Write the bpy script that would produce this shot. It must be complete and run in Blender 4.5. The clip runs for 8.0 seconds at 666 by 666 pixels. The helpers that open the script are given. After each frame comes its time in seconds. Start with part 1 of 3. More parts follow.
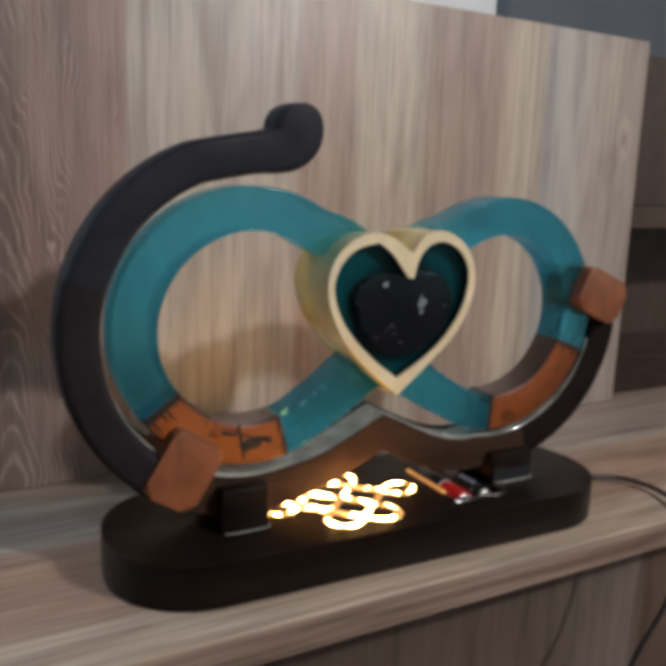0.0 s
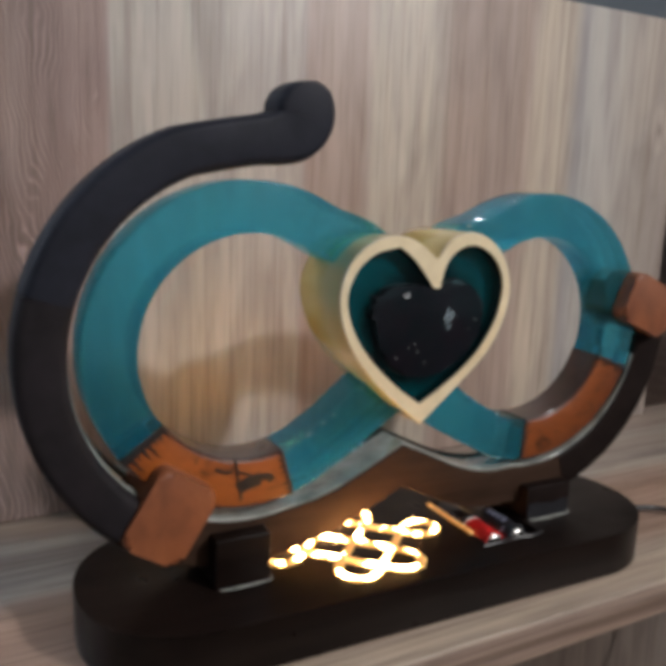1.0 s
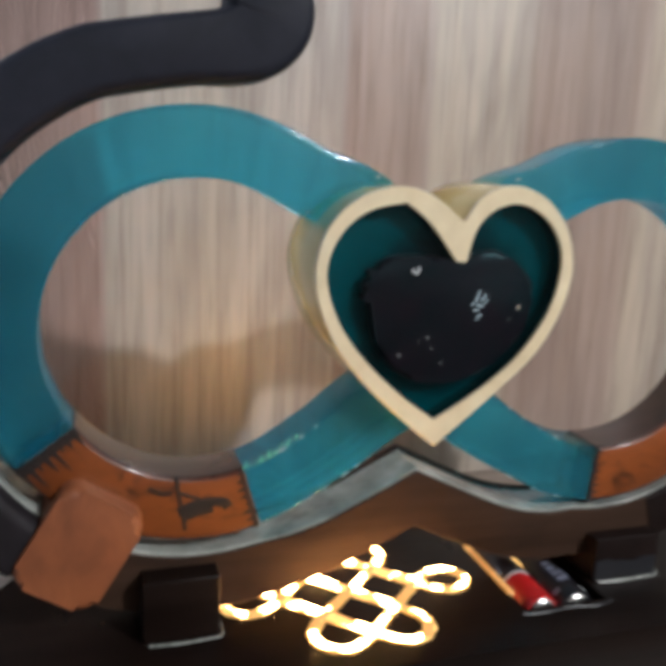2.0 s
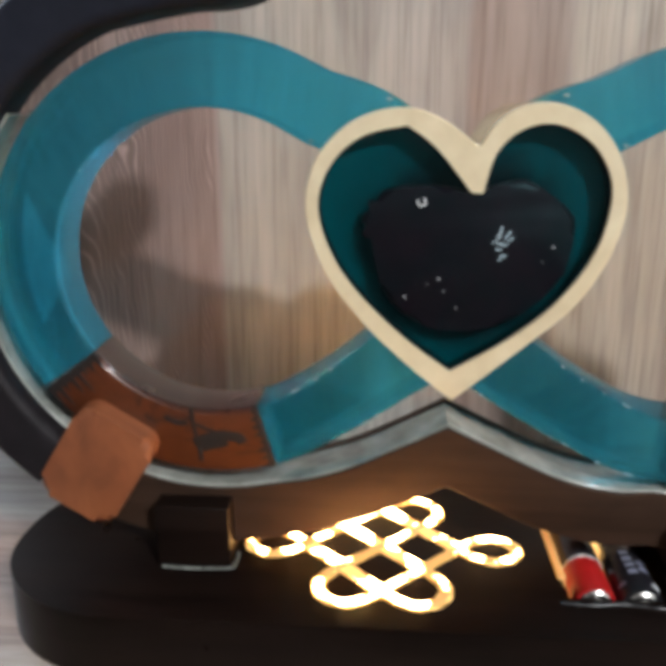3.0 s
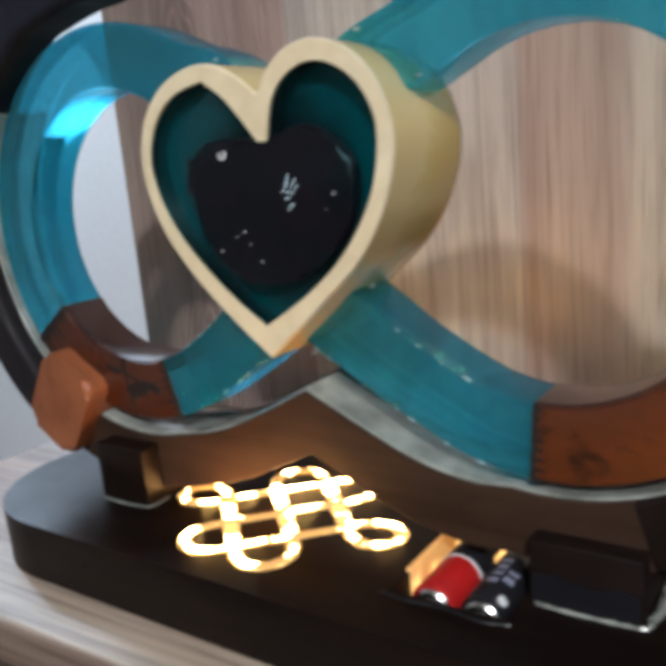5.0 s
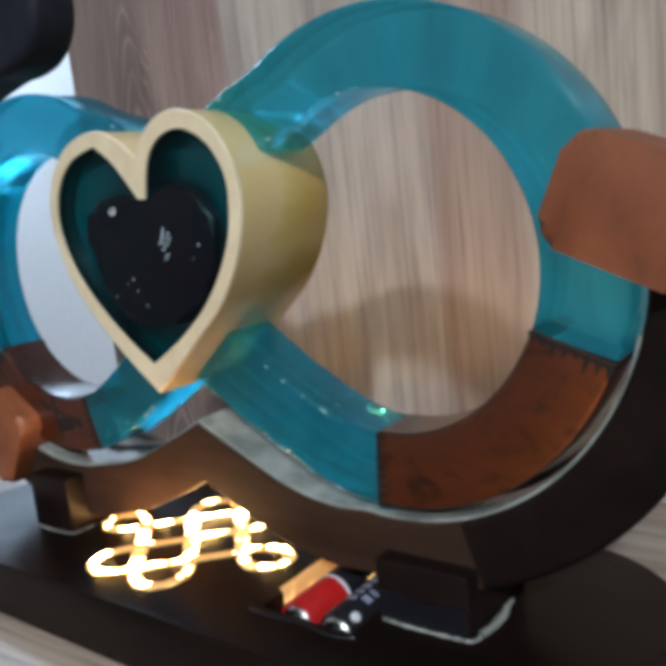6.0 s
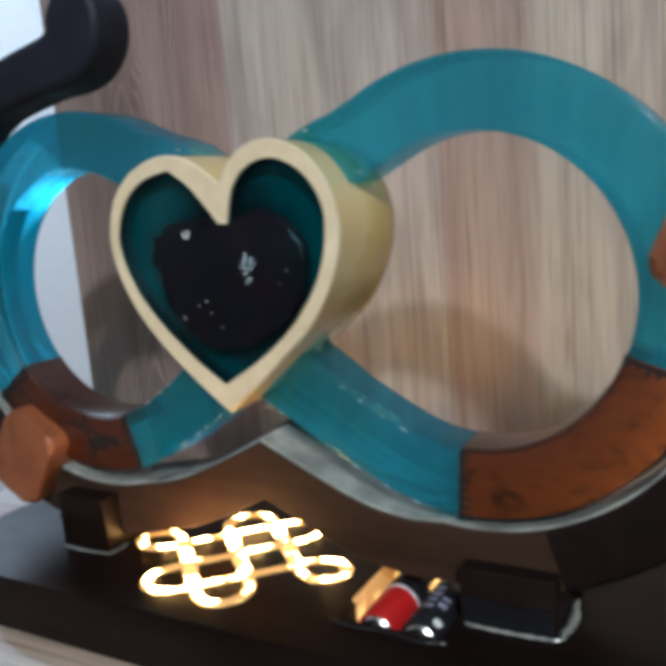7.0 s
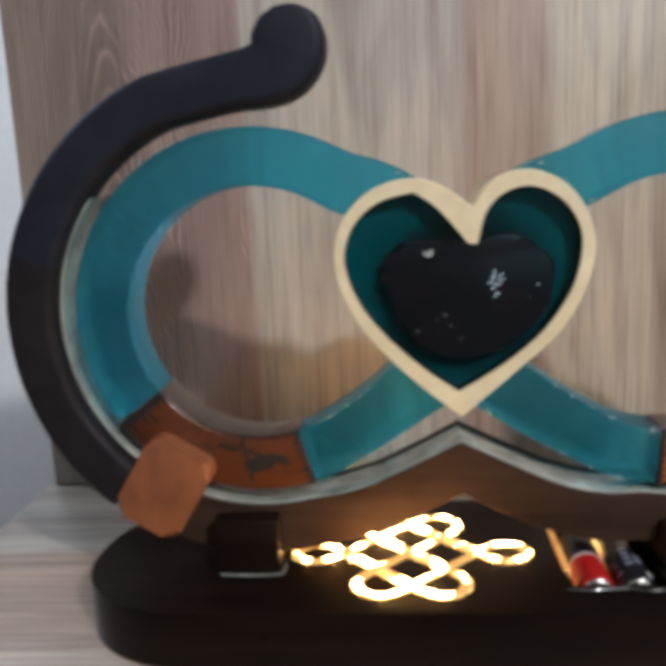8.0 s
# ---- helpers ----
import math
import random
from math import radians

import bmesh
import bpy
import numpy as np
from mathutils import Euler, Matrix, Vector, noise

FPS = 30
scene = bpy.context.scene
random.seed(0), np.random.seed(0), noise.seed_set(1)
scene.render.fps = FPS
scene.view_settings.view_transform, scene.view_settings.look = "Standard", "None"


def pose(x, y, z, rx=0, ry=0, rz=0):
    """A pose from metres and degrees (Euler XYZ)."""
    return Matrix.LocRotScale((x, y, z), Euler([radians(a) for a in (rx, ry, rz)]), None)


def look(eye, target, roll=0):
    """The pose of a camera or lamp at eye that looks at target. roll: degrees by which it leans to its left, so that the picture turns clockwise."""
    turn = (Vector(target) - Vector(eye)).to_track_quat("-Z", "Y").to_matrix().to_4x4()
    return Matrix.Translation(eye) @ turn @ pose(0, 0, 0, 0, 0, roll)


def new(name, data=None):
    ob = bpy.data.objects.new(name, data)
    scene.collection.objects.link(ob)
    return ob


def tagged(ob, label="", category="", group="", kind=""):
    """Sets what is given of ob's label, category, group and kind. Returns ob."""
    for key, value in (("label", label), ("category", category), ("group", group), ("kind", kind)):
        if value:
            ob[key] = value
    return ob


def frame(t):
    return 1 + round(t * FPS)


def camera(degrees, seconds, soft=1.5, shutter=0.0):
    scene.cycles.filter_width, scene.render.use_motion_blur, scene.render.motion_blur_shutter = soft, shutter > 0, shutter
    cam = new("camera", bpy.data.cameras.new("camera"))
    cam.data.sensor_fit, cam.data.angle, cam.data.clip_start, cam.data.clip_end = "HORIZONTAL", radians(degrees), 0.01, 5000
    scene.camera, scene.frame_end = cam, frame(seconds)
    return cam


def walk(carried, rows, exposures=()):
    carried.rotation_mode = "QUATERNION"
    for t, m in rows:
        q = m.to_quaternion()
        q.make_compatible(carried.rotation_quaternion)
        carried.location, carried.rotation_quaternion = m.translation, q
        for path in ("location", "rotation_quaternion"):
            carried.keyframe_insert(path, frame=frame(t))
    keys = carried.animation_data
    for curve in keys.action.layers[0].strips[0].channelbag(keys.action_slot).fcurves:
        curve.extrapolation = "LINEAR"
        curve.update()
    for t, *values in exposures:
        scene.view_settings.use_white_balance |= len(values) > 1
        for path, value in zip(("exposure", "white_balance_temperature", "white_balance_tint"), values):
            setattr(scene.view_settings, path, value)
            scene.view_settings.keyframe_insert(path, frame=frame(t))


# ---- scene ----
cam = camera(45.8, 8.0, soft=6.2, shutter=0.5)
METRES, TILT, LEAN, TURN = 0.8, -11.04, -2.11, -29.34
START = (-0.2488, -0.5269, 0.2087)
ROWS = [
    (0.0, 0.0, 0.0, 0.0, 0.0, 0.0, -0.0),
    (0.5, -0.009, 0.0234, 0.0033, -0.13, 0.09, 0.11),
    (1.0, -0.0059, 0.0783, 0.0126, 0.16, -0.16, 0.03),
    (1.5, 0.0229, 0.1512, 0.0188, 3.19, -0.33, -0.57),
    (2.0, 0.0622, 0.2021, 0.0122, 10.44, -1.22, -2.48),
    (3.5, 0.2218, 0.2937, 0.001, 40.54, -4.76, -5.21),
    (4.0, 0.2511, 0.3542, -0.0008, 49.55, -5.66, -4.72),
    (4.5, 0.2922, 0.3953, -0.0033, 57.18, -6.07, -4.3),
    (5.0, 0.3283, 0.4315, -0.0014, 62.32, -5.77, -3.65),
    (6.5, 0.3833, 0.4686, 0.0057, 64.11, -2.92, -3.11),
    (7.0, 0.3591, 0.402, 0.0078, 56.94, -2.26, -3.39),
    (7.5, 0.282, 0.3004, 0.008, 43.91, -1.05, -3.27),
    (8.0, 0.1976, 0.2041, -0.0026, 32.86, -0.4, -1.53),
]
path = [(t, pose(*START, TILT, LEAN, TURN) @ pose(METRES * x, METRES * y, METRES * z, 90 + pitch, roll, yaw)) for t, x, y, z, yaw, pitch, roll in ROWS]
path += [(2.2, look((-0.104, -0.407, 0.184), (0.330, 1.493, -0.265), 2.0)), (3.3, look((-0.001, -0.413, 0.180), (-0.251, 1.488, -0.389), -0.4)),
         (5.2, look((0.167, -0.357, 0.151), (-0.959, 1.245, -0.258), -5.6)), (6.3, look((0.207, -0.351, 0.150), (-0.959, 1.240, -0.178), -6.2))]
walk(cam, sorted(path, key=lambda row: row[0]), [(0.0, -0.20, 6350, 10), (1.0, -0.09, 6200, 10), (2.0, 0.12, 5950, 8), (3.5, 0.20, 6000, 7), (4.5, 0.19, 6000, 7), (5.5, 0.08, 5700, 6), (6.5, 0.0, 5520, 4), (7.2, 0.03, 5680, 5), (8.0, 0.05, 6050, 7)])

# ---- light ----
world = bpy.data.worlds.new("world")
scene.world = world
world.use_nodes = True
bg = world.node_tree.nodes["Background"]
bg.inputs[0].default_value, bg.inputs[1].default_value = (0.75, 0.85, 1.0, 1), 0.05


def lamp(name, place, radius, watts, colour):
    data = bpy.data.lights.new(name, "POINT")
    data.energy, data.color, data.shadow_soft_size = watts, colour, radius
    ob = new(name, data)
    ob.matrix_world = pose(*place)
    return ob


lamp("ceiling_bulb", (1.24, -2.20, 1.67), 0.07, 210, (1.0, 0.95, 0.91))
# Unseen fill lamp added to brighten the white wall behind the panel.
fill_lamp = bpy.data.lights.new("white_wall_fill", "AREA")
fill_lamp.shape, fill_lamp.size, fill_lamp.size_y, fill_lamp.energy, fill_lamp.color = "RECTANGLE", 0.52, 0.62, 50, (0.76, 0.87, 1.0)
new("white_wall_fill", fill_lamp).matrix_world = look((-2.10, 0.58, 1.48), (-1.68, 1.48, 1.14))


# ---- materials ----
def material(name):
    m = bpy.data.materials.new(name)
    m.use_nodes = True
    t = m.node_tree
    return m, t, t.nodes["Principled BSDF"]


def node(t, kind, **values):
    n = t.nodes.new(kind)
    for key, value in values.items():
        n.inputs[key.replace("_", " ")].default_value = value
    return n


def ramp(t, stops, fac, mode="LINEAR"):
    n = t.nodes.new("ShaderNodeValToRGB")
    r = n.color_ramp
    r.interpolation = mode
    r.elements[0].position, r.elements[0].color = stops[0][0], (*stops[0][1], 1)
    r.elements[1].position, r.elements[1].color = stops[-1][0], (*stops[-1][1], 1)
    for p, c in stops[1:-1]:
        r.elements.new(p).color = (*c, 1)
    t.links.new(fac, n.inputs[0])
    return n.outputs[0]


def coords(t, scale, shift=(0, 0, 0), turn=(0, 0, 0)):
    c = t.nodes.new("ShaderNodeTexCoord")
    m = t.nodes.new("ShaderNodeMapping")
    m.inputs["Scale"].default_value, m.inputs["Location"].default_value, m.inputs["Rotation"].default_value = scale, shift, turn
    t.links.new(c.outputs["Object"], m.inputs[0])
    return m.outputs[0]


def noise_at(t, vector, scale, detail=4, rough=0.55, distortion=0.0):
    n = node(t, "ShaderNodeTexNoise", Scale=scale, Detail=detail, Roughness=rough, Distortion=distortion)
    t.links.new(vector, n.inputs["Vector"])
    return n.outputs[0]


def mix(t, a, b, fac, kind="MIX"):
    n = t.nodes.new("ShaderNodeMix")
    n.data_type, n.blend_type = "RGBA", kind
    for value, k in ((fac, 0), (a, 6), (b, 7)):
        if hasattr(value, "is_linked"):
            t.links.new(value, n.inputs[k])
        else:
            n.inputs[k].default_value = value if k == 0 else (*value, 1)
    return n.outputs[2]


def bump(t, bsdf, height, strength, distance):
    n = node(t, "ShaderNodeBump", Strength=strength, Distance=distance)
    t.links.new(height, n.inputs["Height"])
    t.links.new(n.outputs[0], bsdf.inputs["Normal"])


def laminate(name, across, span, bands, rough=0.45, figure=0.0, contrast=0.85, stripes=0.0, broad_share=0.7):
    """Printed plank laminate: colour bands across one axis, grain along the other. across: 'x' or 'y'; span: (start, length) of the bands."""
    m, t, b = material(name)
    c = t.nodes.new("ShaderNodeTexCoord")
    sep = t.nodes.new("ShaderNodeSeparateXYZ")
    t.links.new(c.outputs["Object"], sep.inputs[0])
    k = {"x": 0, "y": 1}[across]
    wobble = noise_at(t, coords(t, (8, 8, 1.5)), 1.0, 3)
    mw = node(t, "ShaderNodeMath"); mw.operation = "MULTIPLY_ADD"
    t.links.new(wobble, mw.inputs[0]); mw.inputs[1].default_value, mw.inputs[2].default_value = 0.0016, -0.0008
    add = node(t, "ShaderNodeMath"); add.operation = "ADD"
    t.links.new(sep.outputs[k], add.inputs[0]); t.links.new(mw.outputs[0], add.inputs[1])
    mr = node(t, "ShaderNodeMapRange")
    mr.inputs[1].default_value, mr.inputs[2].default_value = span[0], span[0] + span[1]
    t.links.new(add.outputs[0], mr.inputs[0])
    base = ramp(t, bands, mr.outputs[0])
    long = (1, 1, 0.035) if across == "x" else (0.035, 1, 1)
    fine = noise_at(t, coords(t, long), 420, 5, 0.6)
    broad = noise_at(t, coords(t, tuple(v if v == 1 else 0.07 for v in long), (3, 1, 2)), 75, 4, 0.6, 0.6)
    swirl = noise_at(t, coords(t, tuple(v if v == 1 else 0.22 for v in long), (5, 2, 7)), 22, 3, 0.5, 1.5)
    one = ramp(t, [(0.3, (0.62, 0.60, 0.58)), (0.48, (1, 1, 1)), (0.7, (1.16, 1.15, 1.14))], fine)
    two = ramp(t, [(0.3, (0.70, 0.66, 0.63)), (0.5, (1, 1, 1)), (0.68, (1.18, 1.18, 1.17))], broad)
    three = ramp(t, [(0.36, (0.82, 0.80, 0.80)), (0.5, (1, 1, 1)), (0.62, (1.08, 1.07, 1.05))], swirl)
    col = mix(t, mix(t, mix(t, base, one, contrast, "MULTIPLY"), two, broad_share, "MULTIPLY"), three, 0.9, "MULTIPLY")
    if stripes:
        seam = noise_at(t, coords(t, tuple(v if v == 1 else 0.02 for v in long), (1, 4, 3)), 230, 3, 0.5)
        col = mix(t, col, ramp(t, [(0.36, (0.60, 0.55, 0.52)), (0.5, (1, 1, 1)), (0.62, (1.2, 1.2, 1.2))], seam), stripes, "MULTIPLY")
    hair = noise_at(t, coords(t, tuple(v if v == 1 else 0.012 for v in long), (2, 9, 4)), 150, 2, 0.5)
    lines = ramp(t, [(0.585, (1, 1, 1)), (0.605, (0.70, 0.66, 0.63)), (0.625, (1, 1, 1)), (0.645, (0.76, 0.72, 0.69)), (0.665, (1, 1, 1))], hair)
    col = mix(t, col, lines, 0.9, "MULTIPLY")
    if figure:
        def calc(kind, a, b):
            n = node(t, "ShaderNodeMath"); n.operation = kind
            for k, value in enumerate((a, b)):
                if hasattr(value, "is_linked"):
                    t.links.new(value, n.inputs[k])
                else:
                    n.inputs[k].default_value = value
            return n.outputs[0]

        sway = noise_at(t, coords(t, (10, 1, 5), (0.9, 0, 0.3)), 2.2, 3, 0.5, 0.3)
        off = calc("ADD", calc("SUBTRACT", sep.outputs[0], ARCH), calc("MULTIPLY", calc("SUBTRACT", sway, 0.5), 0.030))
        apart = calc("ABSOLUTE", off, 0.0)
        arch = calc("DIVIDE", calc("MULTIPLY", calc("MULTIPLY", apart, apart), 229.0), calc("ADD", calc("MULTIPLY", apart, 15.0), 1.0))
        field = calc("ADD", calc("ADD", sep.outputs[2], arch), calc("MULTIPLY", sway, 0.06))
        rings = node(t, "ShaderNodeMath"); rings.operation = "MULTIPLY"
        t.links.new(field, rings.inputs[0]); rings.inputs[1].default_value = 290.0
        wave = node(t, "ShaderNodeMath"); wave.operation = "SINE"
        t.links.new(rings.outputs[0], wave.inputs[0])
        veins = ramp(t, [(0.0, (0.78, 0.77, 0.76)), (0.5, (0.95, 0.94, 0.94)), (0.8, (1.12, 1.12, 1.13)), (1.0, (1.72, 1.73, 1.75))], wave.outputs[0])
        old = ramp(t, [(figure - 0.004, (1, 1, 1)), (figure + 0.004, (0, 0, 0))], mr.outputs[0])
        faint = ramp(t, [(0.38, (0.12, 0.12, 0.12)), (0.60, (1, 1, 1))], noise_at(t, coords(t, (14, 1, 7), (3, 0, 1)), 2.5, 4, 0.6))
        col = mix(t, col, mix(t, col, mix(t, (1, 1, 1), veins, faint), 1.0, "MULTIPLY"), old)
    if figure:
        spot = coords(t, (1, 0, 0.5), (-0.357, 0, -0.1275))
        far = node(t, "ShaderNodeVectorMath"); far.operation = "LENGTH"
        t.links.new(spot, far.inputs[0])
        rim = ramp(t, [(0.0, (0.68, 0.66, 0.65)), (0.0022, (0.78, 0.77, 0.76)), (0.0036, (1.22, 1.21, 1.20)), (0.0065, (1.34, 1.33, 1.31)), (0.0115, (1.0, 1.0, 1.0))], far.outputs["Value"])
        col = mix(t, col, rim, 1.0, "MULTIPLY")
    t.links.new(col, b.inputs["Base Color"])
    b.inputs["Roughness"].default_value = rough
    bump(t, b, fine, 0.15, 0.0006)
    return m


def stained(name, dark, light, rough, grain=(1, 1, 0.12), scale=160, coat=0.0, relief=0.15, gloss=0.5):
    m, t, b = material(name)
    n = noise_at(t, coords(t, grain), scale, 5, 0.6, 0.4)
    w = noise_at(t, coords(t, (1, 1, 1)), 35, 3)
    col = mix(t, ramp(t, [(0.3, dark), (0.7, light)], n), (0.6, 0.6, 0.6), ramp(t, [(0.5, (0, 0, 0)), (0.8, (0.5, 0.5, 0.5))], w), "MULTIPLY")
    t.links.new(col, b.inputs["Base Color"])
    r = ramp(t, [(0.3, (rough * 0.8,) * 3), (0.7, (min(1, rough * 1.2),) * 3)], w)
    t.links.new(r, b.inputs["Roughness"])
    b.inputs["Coat Weight"].default_value, b.inputs["Coat Roughness"].default_value, b.inputs["Specular IOR Level"].default_value = coat, 0.06, gloss
    bump(t, b, n, relief, 0.0008)
    return m


def scorched(name, dark, light, sheen):
    """Varnished amber wood with burnt patches; its fibres lean, so that it lights up when seen from one side."""
    m, t, b = material(name)
    n = noise_at(t, coords(t, (0.4, 1, 1)), 170, 5, 0.6, 0.5)
    w = noise_at(t, coords(t, (0.7, 1, 1), (0.3, 0.1, 0.2)), 95, 5, 0.65, 1.2)
    burn = ramp(t, [(0.54, (0, 0, 0)), (0.72, (0.8, 0.8, 0.8))], w)
    col = mix(t, ramp(t, [(0.3, dark), (0.7, light)], n), (0.010, 0.0045, 0.003), burn)
    t.links.new(col, b.inputs["Base Color"])
    b.inputs["Roughness"].default_value = 0.35
    b.inputs["Coat Weight"].default_value, b.inputs["Coat Roughness"].default_value = 0.5, 0.06
    bump(t, b, n, 0.15, 0.0008)
    fibre = node(t, "ShaderNodeBsdfAnisotropic", Roughness=0.50)
    t.links.new(mix(t, mix(t, tuple(c * 0.55 for c in sheen), sheen, n), (0.012, 0.005, 0.003), burn), fibre.inputs["Color"])
    way = t.nodes.new("ShaderNodeTexCoord")
    lean = node(t, "ShaderNodeVectorMath"); lean.operation = "ADD"
    lean.inputs[1].default_value = (0.046, 0.0, 0.577)
    unit = node(t, "ShaderNodeVectorMath"); unit.operation = "NORMALIZE"
    t.links.new(way.outputs["Normal"], lean.inputs[0])
    t.links.new(lean.outputs[0], unit.inputs[0])
    t.links.new(unit.outputs[0], fibre.inputs["Normal"])
    both = t.nodes.new("ShaderNodeMixShader")
    both.inputs[0].default_value = 0.12
    t.links.new(b.outputs[0], both.inputs[1])
    t.links.new(fibre.outputs[0], both.inputs[2])
    t.links.new(both.outputs[0], t.nodes["Material Output"].inputs[0])
    return m


def plain(name, colour, rough=0.5, metal=0.0, spots=0.12, scale=60, coat=0.0):
    m, t, b = material(name)
    n = noise_at(t, coords(t, (1, 1, 1)), scale, 4)
    lo, hi = tuple(c * (1 - spots) for c in colour), tuple(min(1, c * (1 + spots)) for c in colour)
    t.links.new(ramp(t, [(0.3, lo), (0.7, hi)], n), b.inputs["Base Color"])
    b.inputs["Roughness"].default_value, b.inputs["Metallic"].default_value = rough, metal
    b.inputs["Coat Weight"].default_value = coat
    return m


def glow(name, dim, bright, power, scale):
    m, t, b = material(name)
    n = noise_at(t, coords(t, (1, 1, 1)), scale, 2)
    t.links.new(ramp(t, [(0.47, dim), (0.66, bright)], n), b.inputs["Emission Color"])
    b.inputs["Emission Strength"].default_value = power
    b.inputs["Base Color"].default_value = (0.5, 0.35, 0.15, 1)
    return m


def resin(name, tint, body, clear, rough, straight=0.5):
    """Cast tinted resin: mostly see-through, a little milky; half of the light goes straight on."""
    m, t, b = material(name)
    n = noise_at(t, coords(t, (1, 1, 1)), 25, 3)
    lo = tuple(c * 0.85 for c in tint)
    t.links.new(ramp(t, [(0.35, lo), (0.65, tint)], n), b.inputs["Base Color"])
    b.inputs["Transmission Weight"].default_value, b.inputs["Roughness"].default_value, b.inputs["IOR"].default_value = 1.0, rough, 1.5
    milk = node(t, "ShaderNodeBsdfPrincipled", Roughness=0.12)
    milk.inputs["Base Color"].default_value = (*body, 1)
    milk.inputs["Subsurface Weight"].default_value, milk.inputs["Subsurface Scale"].default_value = 0.6, 0.008
    milk.inputs["Subsurface Radius"].default_value = (0.2, 0.8, 1.0)
    ms = t.nodes.new("ShaderNodeMixShader")
    ms.inputs[0].default_value = clear
    t.links.new(milk.outputs[0], ms.inputs[1])
    through_light = t.nodes.new("ShaderNodeBsdfTransparent")
    through_light.inputs[0].default_value = (*tint, 1)
    both = t.nodes.new("ShaderNodeMixShader")
    both.inputs[0].default_value = straight
    t.links.new(b.outputs[0], both.inputs[1])
    t.links.new(through_light.outputs[0], both.inputs[2])
    t.links.new(both.outputs[0], ms.inputs[2])
    t.links.new(ms.outputs[0], t.nodes["Material Output"].inputs[0])
    return m


def clouded(name):
    """Teal resin with a dark purplish cloud of pigment spreading from the middle of the heart."""
    m, t, b = material(name)
    far = node(t, "ShaderNodeVectorMath"); far.operation = "LENGTH"
    t.links.new(coords(t, (1, 0, 1), (0.0, 0, -0.139)), far.inputs[0])
    n = noise_at(t, coords(t, (1, 1, 1)), 55, 3, 0.6, 0.6)
    push = node(t, "ShaderNodeMath"); push.operation = "MULTIPLY_ADD"
    t.links.new(n, push.inputs[0]); push.inputs[1].default_value = 0.018
    t.links.new(far.outputs["Value"], push.inputs[2])
    col = ramp(t, [(0.030, (0.007, 0.004, 0.010)), (0.037, (0.002, 0.030, 0.034)), (0.043, (0.0, 0.140, 0.148)), (0.056, (0.0, 0.215, 0.228))], push.outputs[0])
    t.links.new(col, b.inputs["Base Color"])
    b.inputs["Roughness"].default_value = 0.45
    return m


def varnished(name):
    """Golden-varnished wood, cream-gold at the front edge, browner in streaks towards the back of the heart."""
    m, t, b = material(name)
    c = t.nodes.new("ShaderNodeTexCoord")
    sep = t.nodes.new("ShaderNodeSeparateXYZ")
    t.links.new(c.outputs["Object"], sep.inputs[0])
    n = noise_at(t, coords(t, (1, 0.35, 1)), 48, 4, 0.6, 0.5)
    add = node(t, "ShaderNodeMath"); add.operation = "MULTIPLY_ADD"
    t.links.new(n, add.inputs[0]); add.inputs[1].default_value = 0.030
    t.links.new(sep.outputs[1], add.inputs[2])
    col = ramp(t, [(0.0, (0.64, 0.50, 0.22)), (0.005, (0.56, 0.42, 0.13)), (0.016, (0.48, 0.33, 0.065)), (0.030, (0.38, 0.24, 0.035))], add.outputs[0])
    t.links.new(col, b.inputs["Base Color"])
    b.inputs["Roughness"].default_value = 0.24
    b.inputs["Coat Weight"].default_value, b.inputs["Coat Roughness"].default_value = 0.6, 0.06
    bump(t, b, n, 0.06, 0.0008)
    return m


ARCH = -0.186
WALL_BANDS = [(0, (0.262, 0.205, 0.182)), (0.06, (0.222, 0.176, 0.153)), (0.09, (0.185, 0.142, 0.126)), (0.12, (0.276, 0.212, 0.190)), (0.217, (0.294, 0.216, 0.196)), (0.2225, (0.412, 0.384, 0.351)), (0.3, (0.390, 0.362, 0.322)), (0.36, (0.422, 0.390, 0.352)), (0.418, (0.390, 0.348, 0.316)), (0.424, (0.306, 0.231, 0.201)), (0.4415, (0.330, 0.252, 0.215)), (0.4430, (0.170, 0.112, 0.090)), (0.4448, (0.318, 0.245, 0.208)), (0.49, (0.324, 0.251, 0.213)), (0.51, (0.421, 0.377, 0.314)), (0.59, (0.387, 0.338, 0.282)), (0.61, (0.298, 0.227, 0.191)), (0.72, (0.307, 0.238, 0.201)), (0.74, (0.405, 0.348, 0.283)), (0.79, (0.392, 0.340, 0.280)), (0.81, (0.266, 0.256, 0.252)), (0.835, (0.354, 0.338, 0.314)), (0.93, (0.330, 0.292, 0.256)), (1, (0.259, 0.218, 0.192))]
SHELF_BANDS = [(0, (0.409, 0.335, 0.265)), (0.14, (0.400, 0.329, 0.266)), (0.22, (0.309, 0.216, 0.166)), (0.45, (0.346, 0.234, 0.175)), (0.56, (0.326, 0.242, 0.191)), (0.6, (0.435, 0.390, 0.341)), (0.66, (0.278, 0.242, 0.211)), (0.8, (0.300, 0.252, 0.213)), (0.815, (0.383, 0.348, 0.304)), (0.87, (0.348, 0.304, 0.265)), (0.89, (0.287, 0.235, 0.196)), (1, (0.313, 0.257, 0.213))]
M_WALL = laminate("plank_laminate_upright", "x", (-0.244, 0.623), WALL_BANDS, figure=0.215, contrast=0.74, broad_share=0.58)
M_SHELF = laminate("plank_laminate_flat", "y", (-0.22, 0.22), SHELF_BANDS, 0.4, contrast=1.0, stripes=0.45)
M_EDGE = laminate("laminate_edge", "y", (-0.3, 0.4), [(0, (0.235, 0.172, 0.136)), (1, (0.255, 0.190, 0.152))], 0.5, contrast=1.0, stripes=1.0)
